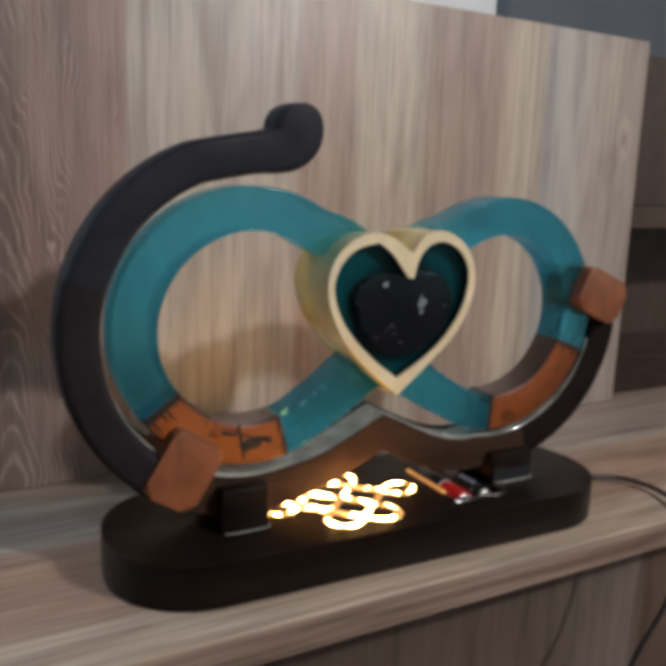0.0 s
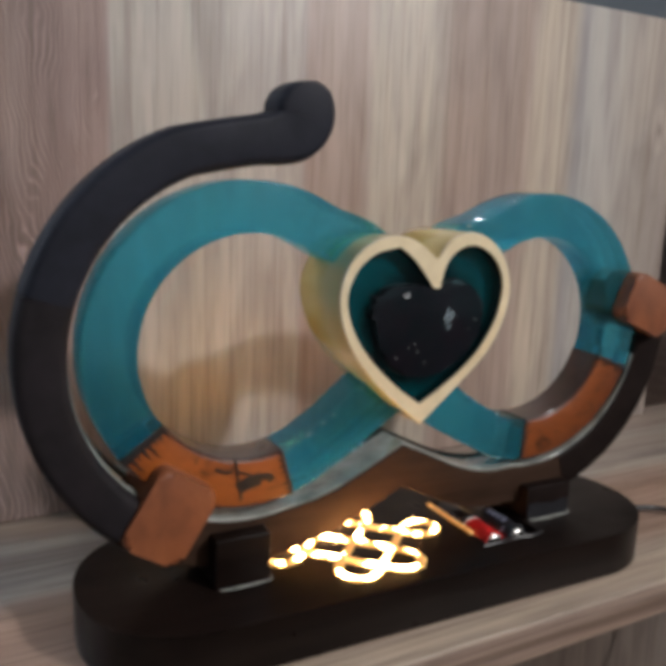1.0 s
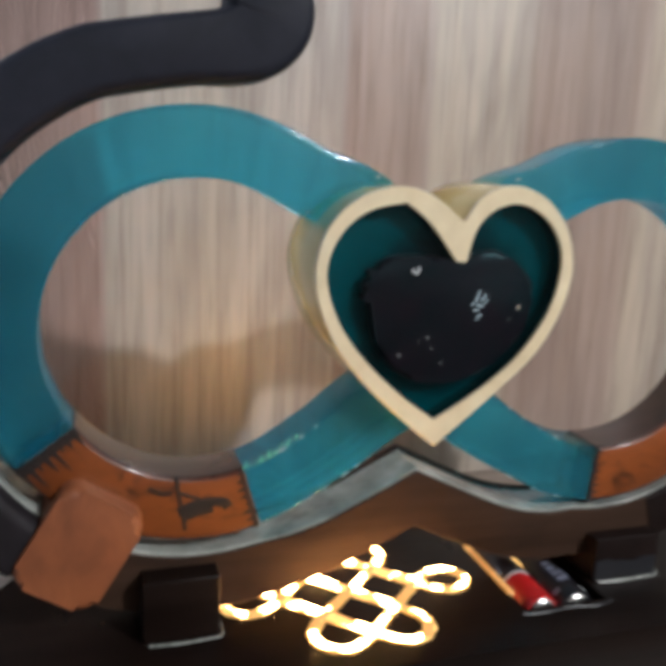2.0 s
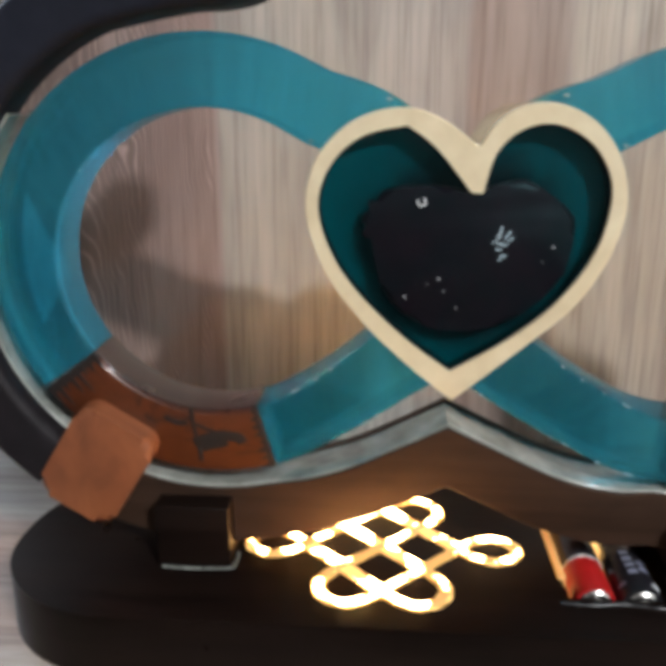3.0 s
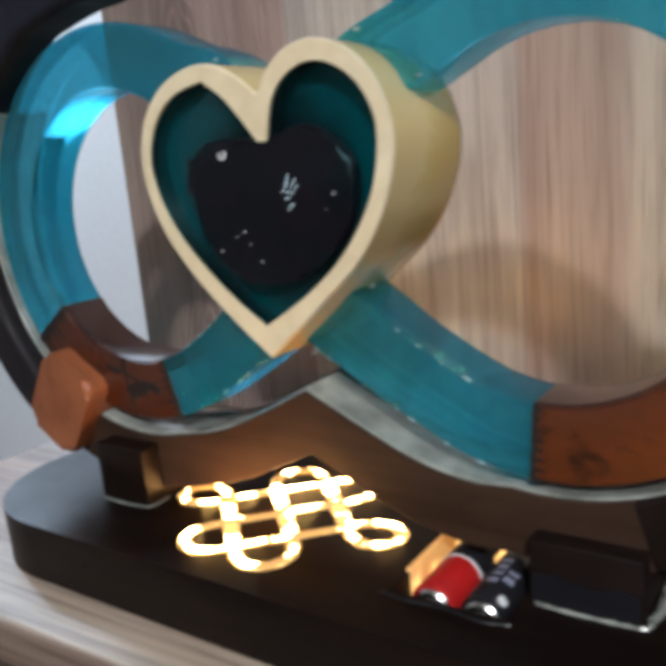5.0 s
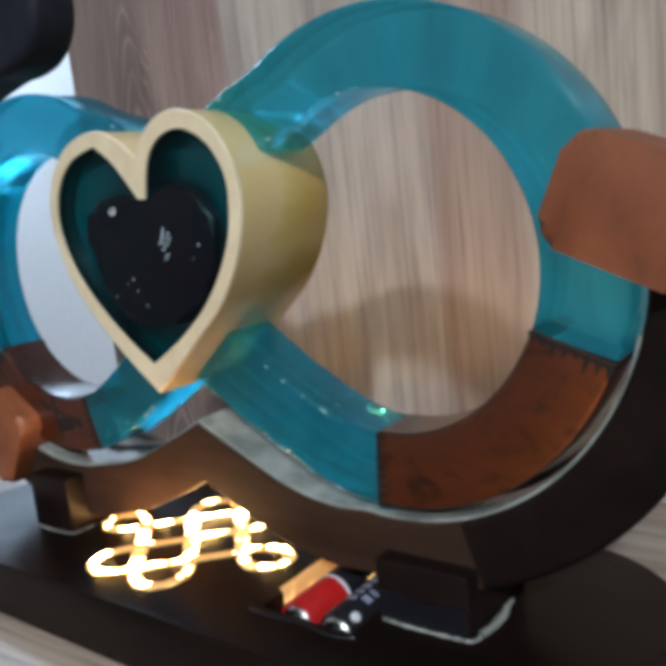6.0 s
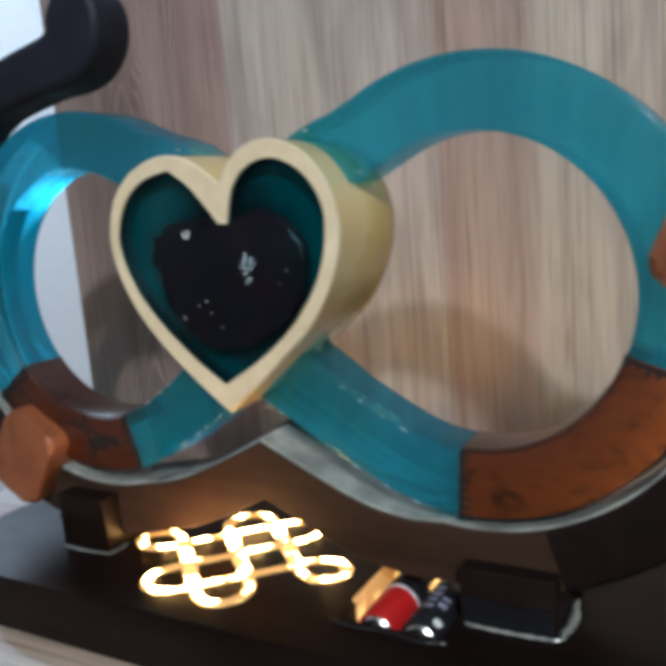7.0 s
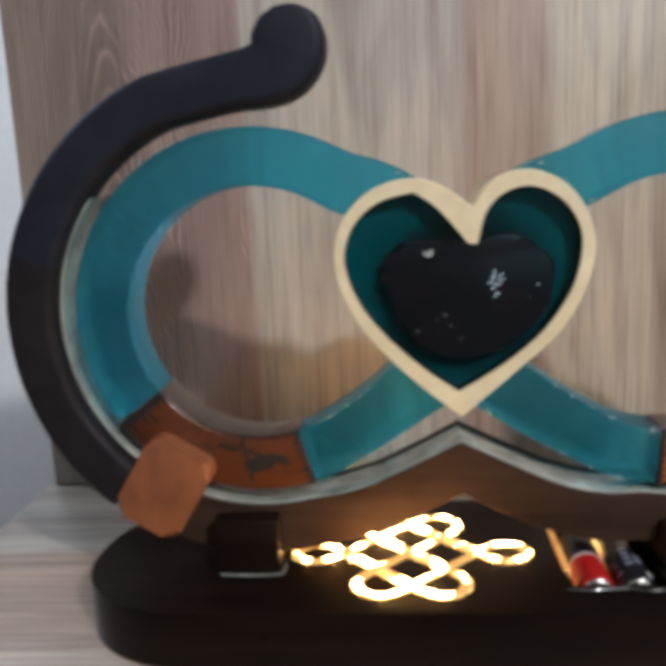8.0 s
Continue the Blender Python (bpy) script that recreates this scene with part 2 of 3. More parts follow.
# Plank print again, its bands darkened to carry the shade under the shelf.
M_APRON = laminate("shade_darkened_laminate", "x", (-0.1, 0.6), [(0, (0.075, 0.054, 0.042)), (0.4, (0.105, 0.081, 0.066)), (0.52, (0.15, 0.124, 0.105)), (0.55, (0.16, 0.130, 0.110)), (0.57, (0.10, 0.066, 0.047)), (0.66, (0.115, 0.080, 0.060)), (0.68, (0.14, 0.117, 0.10)), (1, (0.125, 0.10, 0.085))])
M_FRAME = stained("dark_brown_frame_stain", (0.027, 0.0152, 0.0100), (0.050, 0.0285, 0.0185), 0.6, (0.12, 1, 1), 120, gloss=0.08)
M_LOWARM = stained("plum_brown_stain", (0.0098, 0.0082, 0.0098), (0.0175, 0.0145, 0.0170), 0.6, (1, 1, 1), 90, relief=0.05, gloss=0.18)
M_ARM = stained("dark_arm_stain", (0.0070, 0.0043, 0.0038), (0.0155, 0.0094, 0.0080), 0.6, (0.3, 1, 0.3), 120, gloss=0.08)
M_BASE = stained("black_brown_base_stain", (0.0050, 0.0030, 0.0024), (0.0115, 0.0068, 0.0052), 0.34, (0.10, 1, 1), 120, gloss=0.14)
M_TAIL = stained("charcoal_stain", (0.0082, 0.0098, 0.0165), (0.0148, 0.0168, 0.0270), 0.6, (1, 1, 1), 90, relief=0.05, gloss=0.22)
M_PAW = stained("reddish_wood", (0.17, 0.052, 0.020), (0.30, 0.10, 0.038), 0.48, (0.35, 1, 0.16), 200)
M_INSERT = scorched("amber_wood_under_resin", (0.017, 0.0040, 0.0024), (0.044, 0.0088, 0.0036), (0.72, 0.190, 0.028))
M_INNER = stained("dark_red_brown_varnish", (0.016, 0.006, 0.005), (0.045, 0.016, 0.012), 0.3, (0.3, 1, 1), 120, coat=0.6)
M_CHAR = plain("charred_edge", (0.010, 0.006, 0.0045), 0.7)
M_LINING = plain("pale_sheen_glue", (0.25, 0.265, 0.24), 0.18, spots=0.45, scale=70, coat=0.6)
M_TEAL = resin("teal_resin", (0.20, 0.75, 0.95), (0.03, 0.29, 0.40), 0.87, 0.03, 0.48)
M_CREAM = stained("pale_cream_wood", (0.68, 0.565, 0.350), (0.82, 0.715, 0.485), 0.4, (1, 0.1, 1), 60, coat=0.3, relief=0.05)
M_HEART = resin("deep_teal_resin", (0.50, 0.74, 0.77), (0.0, 0.02, 0.022), 0.96, 0.02, 0.8)
M_HEARTBACK = clouded("teal_heart_backing")
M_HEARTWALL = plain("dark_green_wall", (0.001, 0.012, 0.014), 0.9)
M_BLOB = stained("dark_petals", (0.0055, 0.0050, 0.0085), (0.036, 0.0055, 0.0130), 0.35, (1, 1, 1), 50, relief=0.3)
M_WHITE = plain("white_paint", (0.80, 0.82, 0.84), 0.7, spots=0.03)
M_ROOM = plain("room_paint", (0.30, 0.29, 0.28), 0.8, spots=0.05, scale=3)
M_GOLD = varnished("golden_varnish")
M_GLINT = plain("blue_white_glint", (0.36, 0.46, 0.52), 0.2, spots=0.4, scale=900)
M_BEAD = plain("pale_glint_bead", (0.40, 0.55, 0.58), 0.12, coat=1.0)
M_SPECK = plain("white_speck", (0.75, 0.78, 0.8), 0.25)
M_KNOT = glow("warm_led_light", (0.0030, 0.0013, 0.0003), (1.0, 0.50, 0.15), 185.0, 110)
M_KNOTWIDE = glow("warm_led_strip", (0.0080, 0.0036, 0.0009), (1.0, 0.50, 0.15), 180.0, 110)
M_EDGEGLOW = glow("amber_led_edge", (0.35, 0.16, 0.03), (0.9, 0.50, 0.14), 1.3, 130)
M_AMBER = glow("amber_led_spill", (0.22, 0.08, 0.015), (1.0, 0.55, 0.16), 2.0, 60)
M_RED = plain("red_wrapper", (0.42, 0.012, 0.012), 0.3, spots=0.1, coat=0.5)
M_BLACK = plain("black_wrapper", (0.012, 0.012, 0.016), 0.28, coat=0.5)
M_TAR = plain("shiny_black_glue", (0.008, 0.008, 0.011), 0.38, coat=0.15)
M_STEEL = plain("nickel_steel", (0.72, 0.72, 0.70), 0.25, 1.0)
M_PRINT = plain("pale_print", (0.45, 0.48, 0.62), 0.4)
M_SLOT = stained("raw_slot_wood", (0.10, 0.05, 0.02), (0.25, 0.13, 0.05), 0.6)
M_CABLE = plain("black_cable", (0.015, 0.015, 0.016), 0.4)
M_BROWN = stained("dark_brown_wood", (0.035, 0.022, 0.016), (0.06, 0.04, 0.03), 0.5, (1, 1, 0.1), 40)
M_SLATE = plain("slate_grey_panel", (0.085, 0.105, 0.125), 0.5, spots=0.15, scale=4)


# ---- builders ----
def finish(name, bm, mat, smooth=True):
    bmesh.ops.recalc_face_normals(bm, faces=bm.faces)
    me = bpy.data.meshes.new(name)
    bm.to_mesh(me)
    bm.free()
    me.materials.append(mat)
    if smooth:
        me.polygons.foreach_set("use_smooth", [True] * len(me.polygons))
        me.set_sharp_from_angle(angle=radians(38))
    return me


def part(name, bm, mat, parent, label="", smooth=True):
    ob = new(name, finish(name, bm, mat, smooth))
    ob.parent = parent
    return tagged(ob, label=label)


def thing(name, bm, mat, label, category, kind="", group=""):
    return tagged(new(name, finish(name, bm, mat)), label, category, group, kind)


def root(name, m, label, category, group=""):
    ob = new(name)
    ob.matrix_world = m
    return tagged(ob, label, category, group)


def box(lo, hi, bevel=0.0, bm=None):
    bm = bm or bmesh.new()
    c = [(a + b) / 2 for a, b in zip(lo, hi)]
    made = bmesh.ops.create_cube(bm, size=1, matrix=Matrix.LocRotScale(c, None, [b - a for a, b in zip(lo, hi)]))
    if bevel:
        edges = list({e for v in made["verts"] for e in v.link_edges})
        bmesh.ops.bevel(bm, geom=edges, offset=bevel, segments=3, profile=0.5, affect="EDGES")
    return bm


def prism(outline, a, b, axis="y", bevel=0.0, segments=3):
    """A solid from an outline. axis 'y': outline in (x, z), from depth a to b; 'z': outline in (x, y), from height a to b."""
    bm = bmesh.new()
    at = (lambda p, d: (p[0], d, p[1])) if axis == "y" else (lambda p, d: (p[0], p[1], d))
    one, two = ([bm.verts.new(at(p, d)) for p in outline] for d in (a, b))
    faces = [bm.faces.new(one), bm.faces.new(two[::-1])]
    n = len(outline)
    for i in range(n):
        bm.faces.new((one[i], one[(i + 1) % n], two[(i + 1) % n], two[i]))
    if bevel:
        edges = {e for f in faces for e in f.edges}
        bmesh.ops.bevel(bm, geom=list(edges), offset=bevel, segments=segments, profile=0.5, affect="EDGES")
    return bm


def smooth_path(points, n=8, closed=False):
    """Catmull-Rom through points of any dimension."""
    p = [np.array(q, float) for q in points]
    out, m = [], len(p)
    for i in range(m if closed else m - 1):
        q = [p[(i + k) % m] if closed else p[min(max(i + k, 0), m - 1)] for k in (-1, 0, 1, 2)]
        for s in np.arange(n) / n:
            out.append(0.5 * (2 * q[1] + (q[2] - q[0]) * s + (2 * q[0] - 5 * q[1] + 4 * q[2] - q[3]) * s * s + (3 * q[1] - q[0] - 3 * q[2] + q[3]) * s ** 3))
    if not closed:
        out.append(p[-1])
    return out


def sweep(path, front, back, r, round_end=False, steps=4):
    """A bar with rounded edges along a path of (x, z, width) in the upright plane, from depth front to back."""
    p = [np.array(q, float) for q in path]
    n = len(p)
    bm = bmesh.new()
    rings = []
    for i in range(n):
        a = p[i][:2] - p[max(i - 1, 0)][:2]
        b = p[min(i + 1, n - 1)][:2] - p[i][:2]
        a = a / (np.linalg.norm(a) or 1) if i else b / np.linalg.norm(b)
        b = b / np.linalg.norm(b) if i < n - 1 else a
        d = (a + b) / np.linalg.norm(a + b)
        side = np.array([-d[1], d[0]]) / max(0.5, d @ b)
        h = p[i][2] / 2
        rr = min(r, h * 0.98)
        ring = []
        for cx, cy, a0 in ((1, 1, 0), (-1, 1, 90), (-1, -1, 180), (1, -1, 270)):
            for k in range(steps + 1):
                t = radians(a0 + 90 * k / steps)
                s = cx * (h - rr) + rr * math.cos(t)
                y = (front + back) / 2 + cy * ((back - front) / 2 - rr) + rr * math.sin(t)
                q = p[i][:2] + side * s
                ring.append(bm.verts.new((q[0], y, q[1])))
        rings.append(ring)
    m = len(rings[0])
    for one, two in zip(rings, rings[1:]):
        for k in range(m):
            bm.faces.new((one[k], one[(k + 1) % m], two[(k + 1) % m], two[k]))
    bm.faces.new(rings[0])
    bm.faces.new(rings[-1][::-1])
    return bm


def tube(points, r, n=10, uneven=0.0):
    bm = bmesh.new()
    p = [Vector(q) for q in points]
    rings = []
    for i, q in enumerate(p):
        d = (p[min(i + 1, len(p) - 1)] - p[max(i - 1, 0)]).normalized()
        u = d.cross(Vector((0.1, 0.2, 1))).normalized()
        w = d.cross(u)
        rings.append([bm.verts.new(q + r * (1 + uneven * math.sin(i * 2.3 + 0.7 * math.sin(i * 5.1))) * (math.cos(a) * u + math.sin(a) * w)) for a in (2 * math.pi * k / n for k in range(n))])
    for one, two in zip(rings, rings[1:]):
        for k in range(n):
            bm.faces.new((one[k], one[(k + 1) % n], two[(k + 1) % n], two[k]))
    bm.faces.new(rings[0]), bm.faces.new(rings[-1][::-1])
    return bm


def lathe(profile, n=32, axis="y"):
    """A turned solid about the y axis from (depth, radius) pairs."""
    bm = bmesh.new()
    rings = [[bm.verts.new((r * math.cos(a), y, r * math.sin(a))) for a in (2 * math.pi * k / n for k in range(n))] for y, r in profile]
    for one, two in zip(rings, rings[1:]):
        for k in range(n):
            bm.faces.new((one[k], one[(k + 1) % n], two[(k + 1) % n], two[k]))
    bm.faces.new(rings[0]), bm.faces.new(rings[-1][::-1])
    return bm


MM = 0.001

# ---- the setting ----
back_panel = thing("wall_back_panel", box((-0.244, 0.0, 0.0), (0.379, 0.018, 0.344), 0.0008), M_WALL, "upright plank-print laminate back panel behind the lamp", "panel", "structure")
shelf = thing("shelf", box((-0.249, -0.2194, -0.0186), (1.3, 0.020, -0.0004), 0.0008), M_SHELF, "plank-print laminate shelf board under the lamp", "shelf", "structure")
thing("wall_under_shelf", box((-0.22, -0.166, -0.9), (1.3, -0.148, -0.0188)), M_APRON, "plank-print laminate panel under the shelf, shade put into its colour", "panel", "structure")
thing("wall_white", box((-2.2, 0.90, -0.9), (0.95, 1.0, 1.9)), M_WHITE, "plain white painted wall behind the panel", "wall", "structure")
thing("wall_slate", box((0.95, 0.86, -0.9), (3.0, 1.0, 1.9)), M_SLATE, "slate grey wall panel behind dark furniture", "wall", "structure")
thing("wall_front", box((-2.2, -3.5, -0.9), (3.0, -3.4, 1.9)), M_ROOM, "plain grey-beige painted wall of the room", "wall", "structure")
# Left wall, with an opening added round the unseen fill lamp.
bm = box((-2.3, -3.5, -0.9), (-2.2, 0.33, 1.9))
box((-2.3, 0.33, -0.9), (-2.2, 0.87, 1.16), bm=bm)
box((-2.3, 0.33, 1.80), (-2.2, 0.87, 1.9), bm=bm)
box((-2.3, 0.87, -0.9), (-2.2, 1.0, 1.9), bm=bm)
thing("wall_left", bm, M_ROOM, "plain grey-beige painted wall with an added unseen opening", "wall", "structure")
thing("wall_right", box((3.0, -3.5, -0.9), (3.1, 1.0, 1.9)), M_ROOM, "plain grey-beige painted wall of the room", "wall", "structure")
thing("ceiling", box((-2.3, -3.5, 1.9), (3.1, 1.0, 2.0)), M_ROOM, "plain painted ceiling", "ceiling", "structure")
thing("floor", box((-2.3, -3.5, -1.0), (3.1, 1.0, -0.9)), M_BROWN, "dark floor of the room", "floor", "structure")

part("edge_band", box((-0.249, -0.2206, -0.0184), (1.3, -0.2194, -0.0008), 0.0004), M_EDGE, shelf, "streaked laminate edge band")
cab = root("cabinet", pose(0, 0, 0), "dark brown wooden cabinet with open shelf beyond the panel", "cabinet")
part("back", box((0.42, 0.26, 0.0), (1.3, 0.28, 0.393)), M_BROWN, cab)
part("side", box((0.385, 0.021, 0.0), (0.40, 0.28, 0.335)), M_BROWN, cab)
part("shelf_board", box((0.42, 0.12, 0.165), (1.3, 0.26, 0.19)), M_BROWN, cab)
part("bottom_board", box((0.402, 0.021, -0.018), (1.3, 0.28, 0.0)), M_BROWN, cab)

# ---- the lamp ----
LAMP = pose(0, -0.14, 0, 0, 0, -1.6)
sculpture = root("infinity_lamp", LAMP, "handmade infinity-shaped cat lamp of teal resin and dark wood", "lamp")
FRONT, BACK = -0.018, 0.0035


def stadium(half, front, back, r, n=14):
    out = []
    for cx, cy, a0 in ((half - r, back - r, 0), (-half + r, back - r, 90), (-half + r, front + r, 180), (half - r, front + r, 270)):
        out += [(cx + r * math.cos(radians(a0 + 90 * k / n)), cy + r * math.sin(radians(a0 + 90 * k / n))) for k in range(n + 1)]
    return out


SLOT = (0.0395, 0.0755, -0.0380, 0.0150)
TOP = 0.0232
outline = [(x - 0.005 * max(0.0, -x / 0.160 - 0.5) * max(0.0, 0.01 - y) / 0.05, y) for x, y in stadium(0.160, -0.0590, 0.0465, 0.050)]
base_mesh = prism(outline, 0.0, TOP, "z", 0.0022)
base = part("base", base_mesh, M_BASE, sculpture, "black-brown stained oval wooden base")
cutter = new("cutter", finish("cutter", box((SLOT[0], SLOT[2], 0.006), (SLOT[1], SLOT[3], 0.05)), M_SLOT, False))
cutter.parent = sculpture
cut = base.modifiers.new("slot", "BOOLEAN")
cut.operation, cut.object, cut.solver = "DIFFERENCE", cutter, "EXACT"
bpy.context.view_layer.update()
done = bpy.data.meshes.new_from_object(base.evaluated_get(bpy.context.evaluated_depsgraph_get()))
base.modifiers.clear()
base.data = done
bpy.data.objects.remove(cutter)
part("slot_floor", box((SLOT[0] + 0.0002, SLOT[2] + 0.0002, 0.0055), (SLOT[1] - 0.0002, SLOT[3] - 0.0002, 0.0066)), M_SLOT, base)
# These panes glow in place of LED light falling on the slot's wood.
part("slot_glow", box((SLOT[0] - 0.0014, -0.027, 0.0068), (SLOT[0] + 0.0012, SLOT[3] - 0.001, TOP + 0.0012), 0.0004), M_AMBER, base, "amber slot wall made to glow for the LED light on it")
part("slot_glow", box((0.0572, SLOT[3] - 0.018, 0.0068), (0.0586, SLOT[3] - 0.001, 0.0205)), M_AMBER, base, "glowing strip standing in for LED light between the batteries")

smear = [(0.0365, -0.0405, TOP), (0.046, -0.0412, TOP), (0.058, -0.0400, TOP), (0.069, -0.0415, TOP), (0.0775, -0.0395, TOP)]
part("glue_smear", tube(smooth_path(smear, 6), 0.0006, 8, 0.3), M_TAR, base, "shiny black smear of glue")

# feet
rng = random.Random(12)
for lo, hi, mat in (((-0.1035, -0.0278, TOP), (-0.0770, 0.014, 0.0465), M_BASE), ((0.0775, -0.0255, TOP), (0.1085, 0.012, 0.0420), M_ARM)):
    foot = part("foot", box(lo, hi, 0.0007), mat, sculpture)
    right = lo[0] > 0
    glue = [(lo[0] + 0.002, lo[1] - 0.0010, TOP), (lo[0] + 0.012, lo[1] - 0.0016, TOP), (hi[0] - 0.004, lo[1] - 0.0010, TOP), (hi[0] + 0.0008, lo[1] + 0.0002, TOP), (hi[0] + 0.0014, lo[1] + 0.006, TOP), (hi[0] + 0.0010, lo[1] + (0.026 if right else 0.010), TOP)]
    part("glue_bead", tube(smooth_path(glue, 7), 0.0007 if right else 0.0005, 6, 0.4), M_LINING, sculpture, "uneven whitish bead of dried glue")
    if right:
        low_edge = [(lo[0] + 0.0010, TOP + 0.0004), (hi[0] - 0.0010, TOP + 0.0004)]
        top_edge = [(hi[0] - 0.0010 - (hi[0] - lo[0] - 0.002) * k / 9, TOP + 0.0078 + 0.0022 * rng.random()) for k in range(10)]
        part("glue_smear", prism(low_edge + top_edge, lo[1] - 0.0004, lo[1] + 0.0004), M_TAR, foot, "shiny black smear of glue")
        lump = [(hi[0] + 0.0012, lo[1] + 0.004, TOP), (hi[0] + 0.0024, lo[1] + 0.009, TOP + 0.0003), (hi[0] + 0.0026, lo[1] + 0.015, TOP + 0.0003), (hi[0] + 0.0012, lo[1] + 0.021, TOP)]
        part("glue_lump", tube(smooth_path(lump, 6), 0.0013, 8, 0.15), M_LINING, sculpture, "thick whitish lump of dried glue")

# dark wooden frame: tail, left arc, two dips and the right arm
LC, RC = (-0.083, 0.130), (0.082, 0.129)


def arc(c, r, a0, a1, w, n):
    return [(c[0] + r * math.cos(radians(a0 + (a1 - a0) * k / n)), c[1] + r * math.sin(radians(a0 + (a1 - a0) * k / n)), w) for k in range(n + 1)]


tail = smooth_path([(-0.0632, 0.2455, 0.010), (-0.0630, 0.2425, 0.0205), (-0.0628, 0.2370, 0.0268), (-0.0634, 0.2300, 0.0278), (-0.0680, 0.2245, 0.0258), (-0.0755, 0.2216, 0.0228), (-0.0845, 0.2204, 0.0210), (-0.0955, 0.2186, 0.0207), (-0.1065, 0.2164, 0.0206)], 6)
frame_path = [tuple(q) for q in tail[:-1]]
frame_path += arc(LC, 0.0905, 111, 163.5, 0.0206, 20)
part("tail", sweep(frame_path, -0.0255, -0.0055, 0.0040, steps=5), M_TAIL, sculpture, "charcoal stained curved wooden tail")
part("arm", sweep(arc(LC, 0.0905, 163.56, 231, 0.0206, 24), -0.0255, -0.0055, 0.0040, steps=5), M_LOWARM, sculpture, "plum-brown stained curved wooden arm")
low = arc(LC, 0.0912, 231.05, 283, 0.0214, 20)
low += [tuple(q) for q in smooth_path([(-0.0480, 0.0440, 0.0202), (-0.0340, 0.0485, 0.0200), (-0.0170, 0.0563, 0.0200)], 5)]
low += [(-0.0012, 0.0642, 0.0200)]
low += [tuple(q) for q in smooth_path([(0.0165, 0.0556, 0.0200), (0.0330, 0.0481, 0.0200), (0.0470, 0.0438, 0.0202), (0.0590, 0.0421, 0.0203)], 5)]
low += arc(RC, 0.0870, 262, 286.9, 0.0205, 8)
part("arm", sweep(arc(RC, 0.0870, 287.0, 355, 0.0207, 24), FRONT - 0.0010, BACK + 0.002, 0.0022), M_ARM, sculpture, "dark stained curved wooden arm")
part("frame", sweep(low, FRONT - 0.0006, BACK + 0.002, 0.0007), M_FRAME, sculpture, "dark stained wavy wooden frame")
# clear lining on the frame's inner side, its sheen put in as pale colour
inner = [(LC[0] + 0.0802 * math.cos(radians(a)), LC[1] + 0.0802 * math.sin(radians(a)), 0.0016) for a in np.linspace(142, 283, 44)]
inner += [tuple(q) for q in smooth_path([(-0.0510, 0.0538, 0.0016), (-0.0350, 0.0588, 0.0016), (-0.0180, 0.0668, 0.0016), (-0.0012, 0.0757, 0.0016)], 6)]
inner += [tuple(q) for q in smooth_path([(0.0170, 0.0666, 0.0016), (0.0340, 0.0588, 0.0016), (0.0480, 0.0545, 0.0016), (0.0595, 0.0528, 0.0016)], 6)]
inner += [(RC[0] + 0.0766 * math.cos(radians(a)), RC[1] + 0.0766 * math.sin(radians(a)), 0.0016) for a in np.linspace(262, 346, 30)]
part("lining", sweep(inner, FRONT + 0.0004, BACK + 0.001, 0.0006), M_LINING, sculpture, "clear-glue lining, pale for the sheen painted into it")
# Dark strip added for the contact shade at the frame's back edge.
part("frame_shade_line", sweep([(x, z, 0.0034) for x, z, w in inner], BACK - 0.0012, BACK + 0.0026, 0.0006), M_FRAME, sculpture, "thin dark strip for the shade along the frame's back edge")


# the two loops
def loop_arc(points, mat, name, label, grow=0.0):
    return part(name, sweep([(x, z, w + grow) for x, z, w in points], FRONT - grow / 2, BACK + grow / 2, 0.0014), mat, sculpture, label)


W = 0.0228
left_upper = [tuple(q) for q in smooth_path([(-0.0080, 0.1575, 0.0235), (-0.0270, 0.1735, 0.0248), (-0.0455, 0.1812, 0.0234)], 8)] + arc(LC, 0.0627, 62, 216, W, 50)
left_wood = arc(LC, 0.0627, 216.3, 287, W, 26)
left_lower = arc(LC, 0.0627, 287.3, 300, W, 5) + [tuple(q) for q in smooth_path([(-0.0480, 0.0780, W), (-0.0340, 0.0870, 0.0235), (-0.0200, 0.0975, 0.025), (-0.0040, 0.1080, 0.026)], 6)]
right_upper = [tuple(q) for q in smooth_path([(0.0080, 0.1575, 0.0235), (0.0270, 0.1720, 0.0245), (0.0440, 0.1789, 0.0232)], 8)] + arc(RC, 0.0615, 119, -20, W, 50)
right_wood = arc(RC, 0.0615, -20.3, -95, W, 26)
right_lower = arc(RC, 0.0615, -95.3, -119, W, 9) + [tuple(q) for q in smooth_path([(0.0470, 0.0780, W), (0.0330, 0.0862, 0.0235), (0.0200, 0.0950, 0.025), (0.0040, 0.1060, 0.026)], 6)]
for points in (left_upper, left_lower, right_upper, right_lower):
    loop_arc(points, M_TEAL, "resin_arc", "translucent teal cast resin")
for points in (left_wood, right_wood):
    loop_arc(points, M_INSERT, "wood_insert", "glossy amber-brown wood insert")
for c, r, a, b in ((LC, 0.0627, 216.4, 286.9), (RC, 0.0615, -20.4, -94.9)):
    part("insert_inner_face", sweep(arc(c, r - W / 2, a, b, 0.0010, 26), FRONT + 0.0012, BACK - 0.0008, 0.0003), M_INNER, sculpture, "dark varnished inner face of the insert")


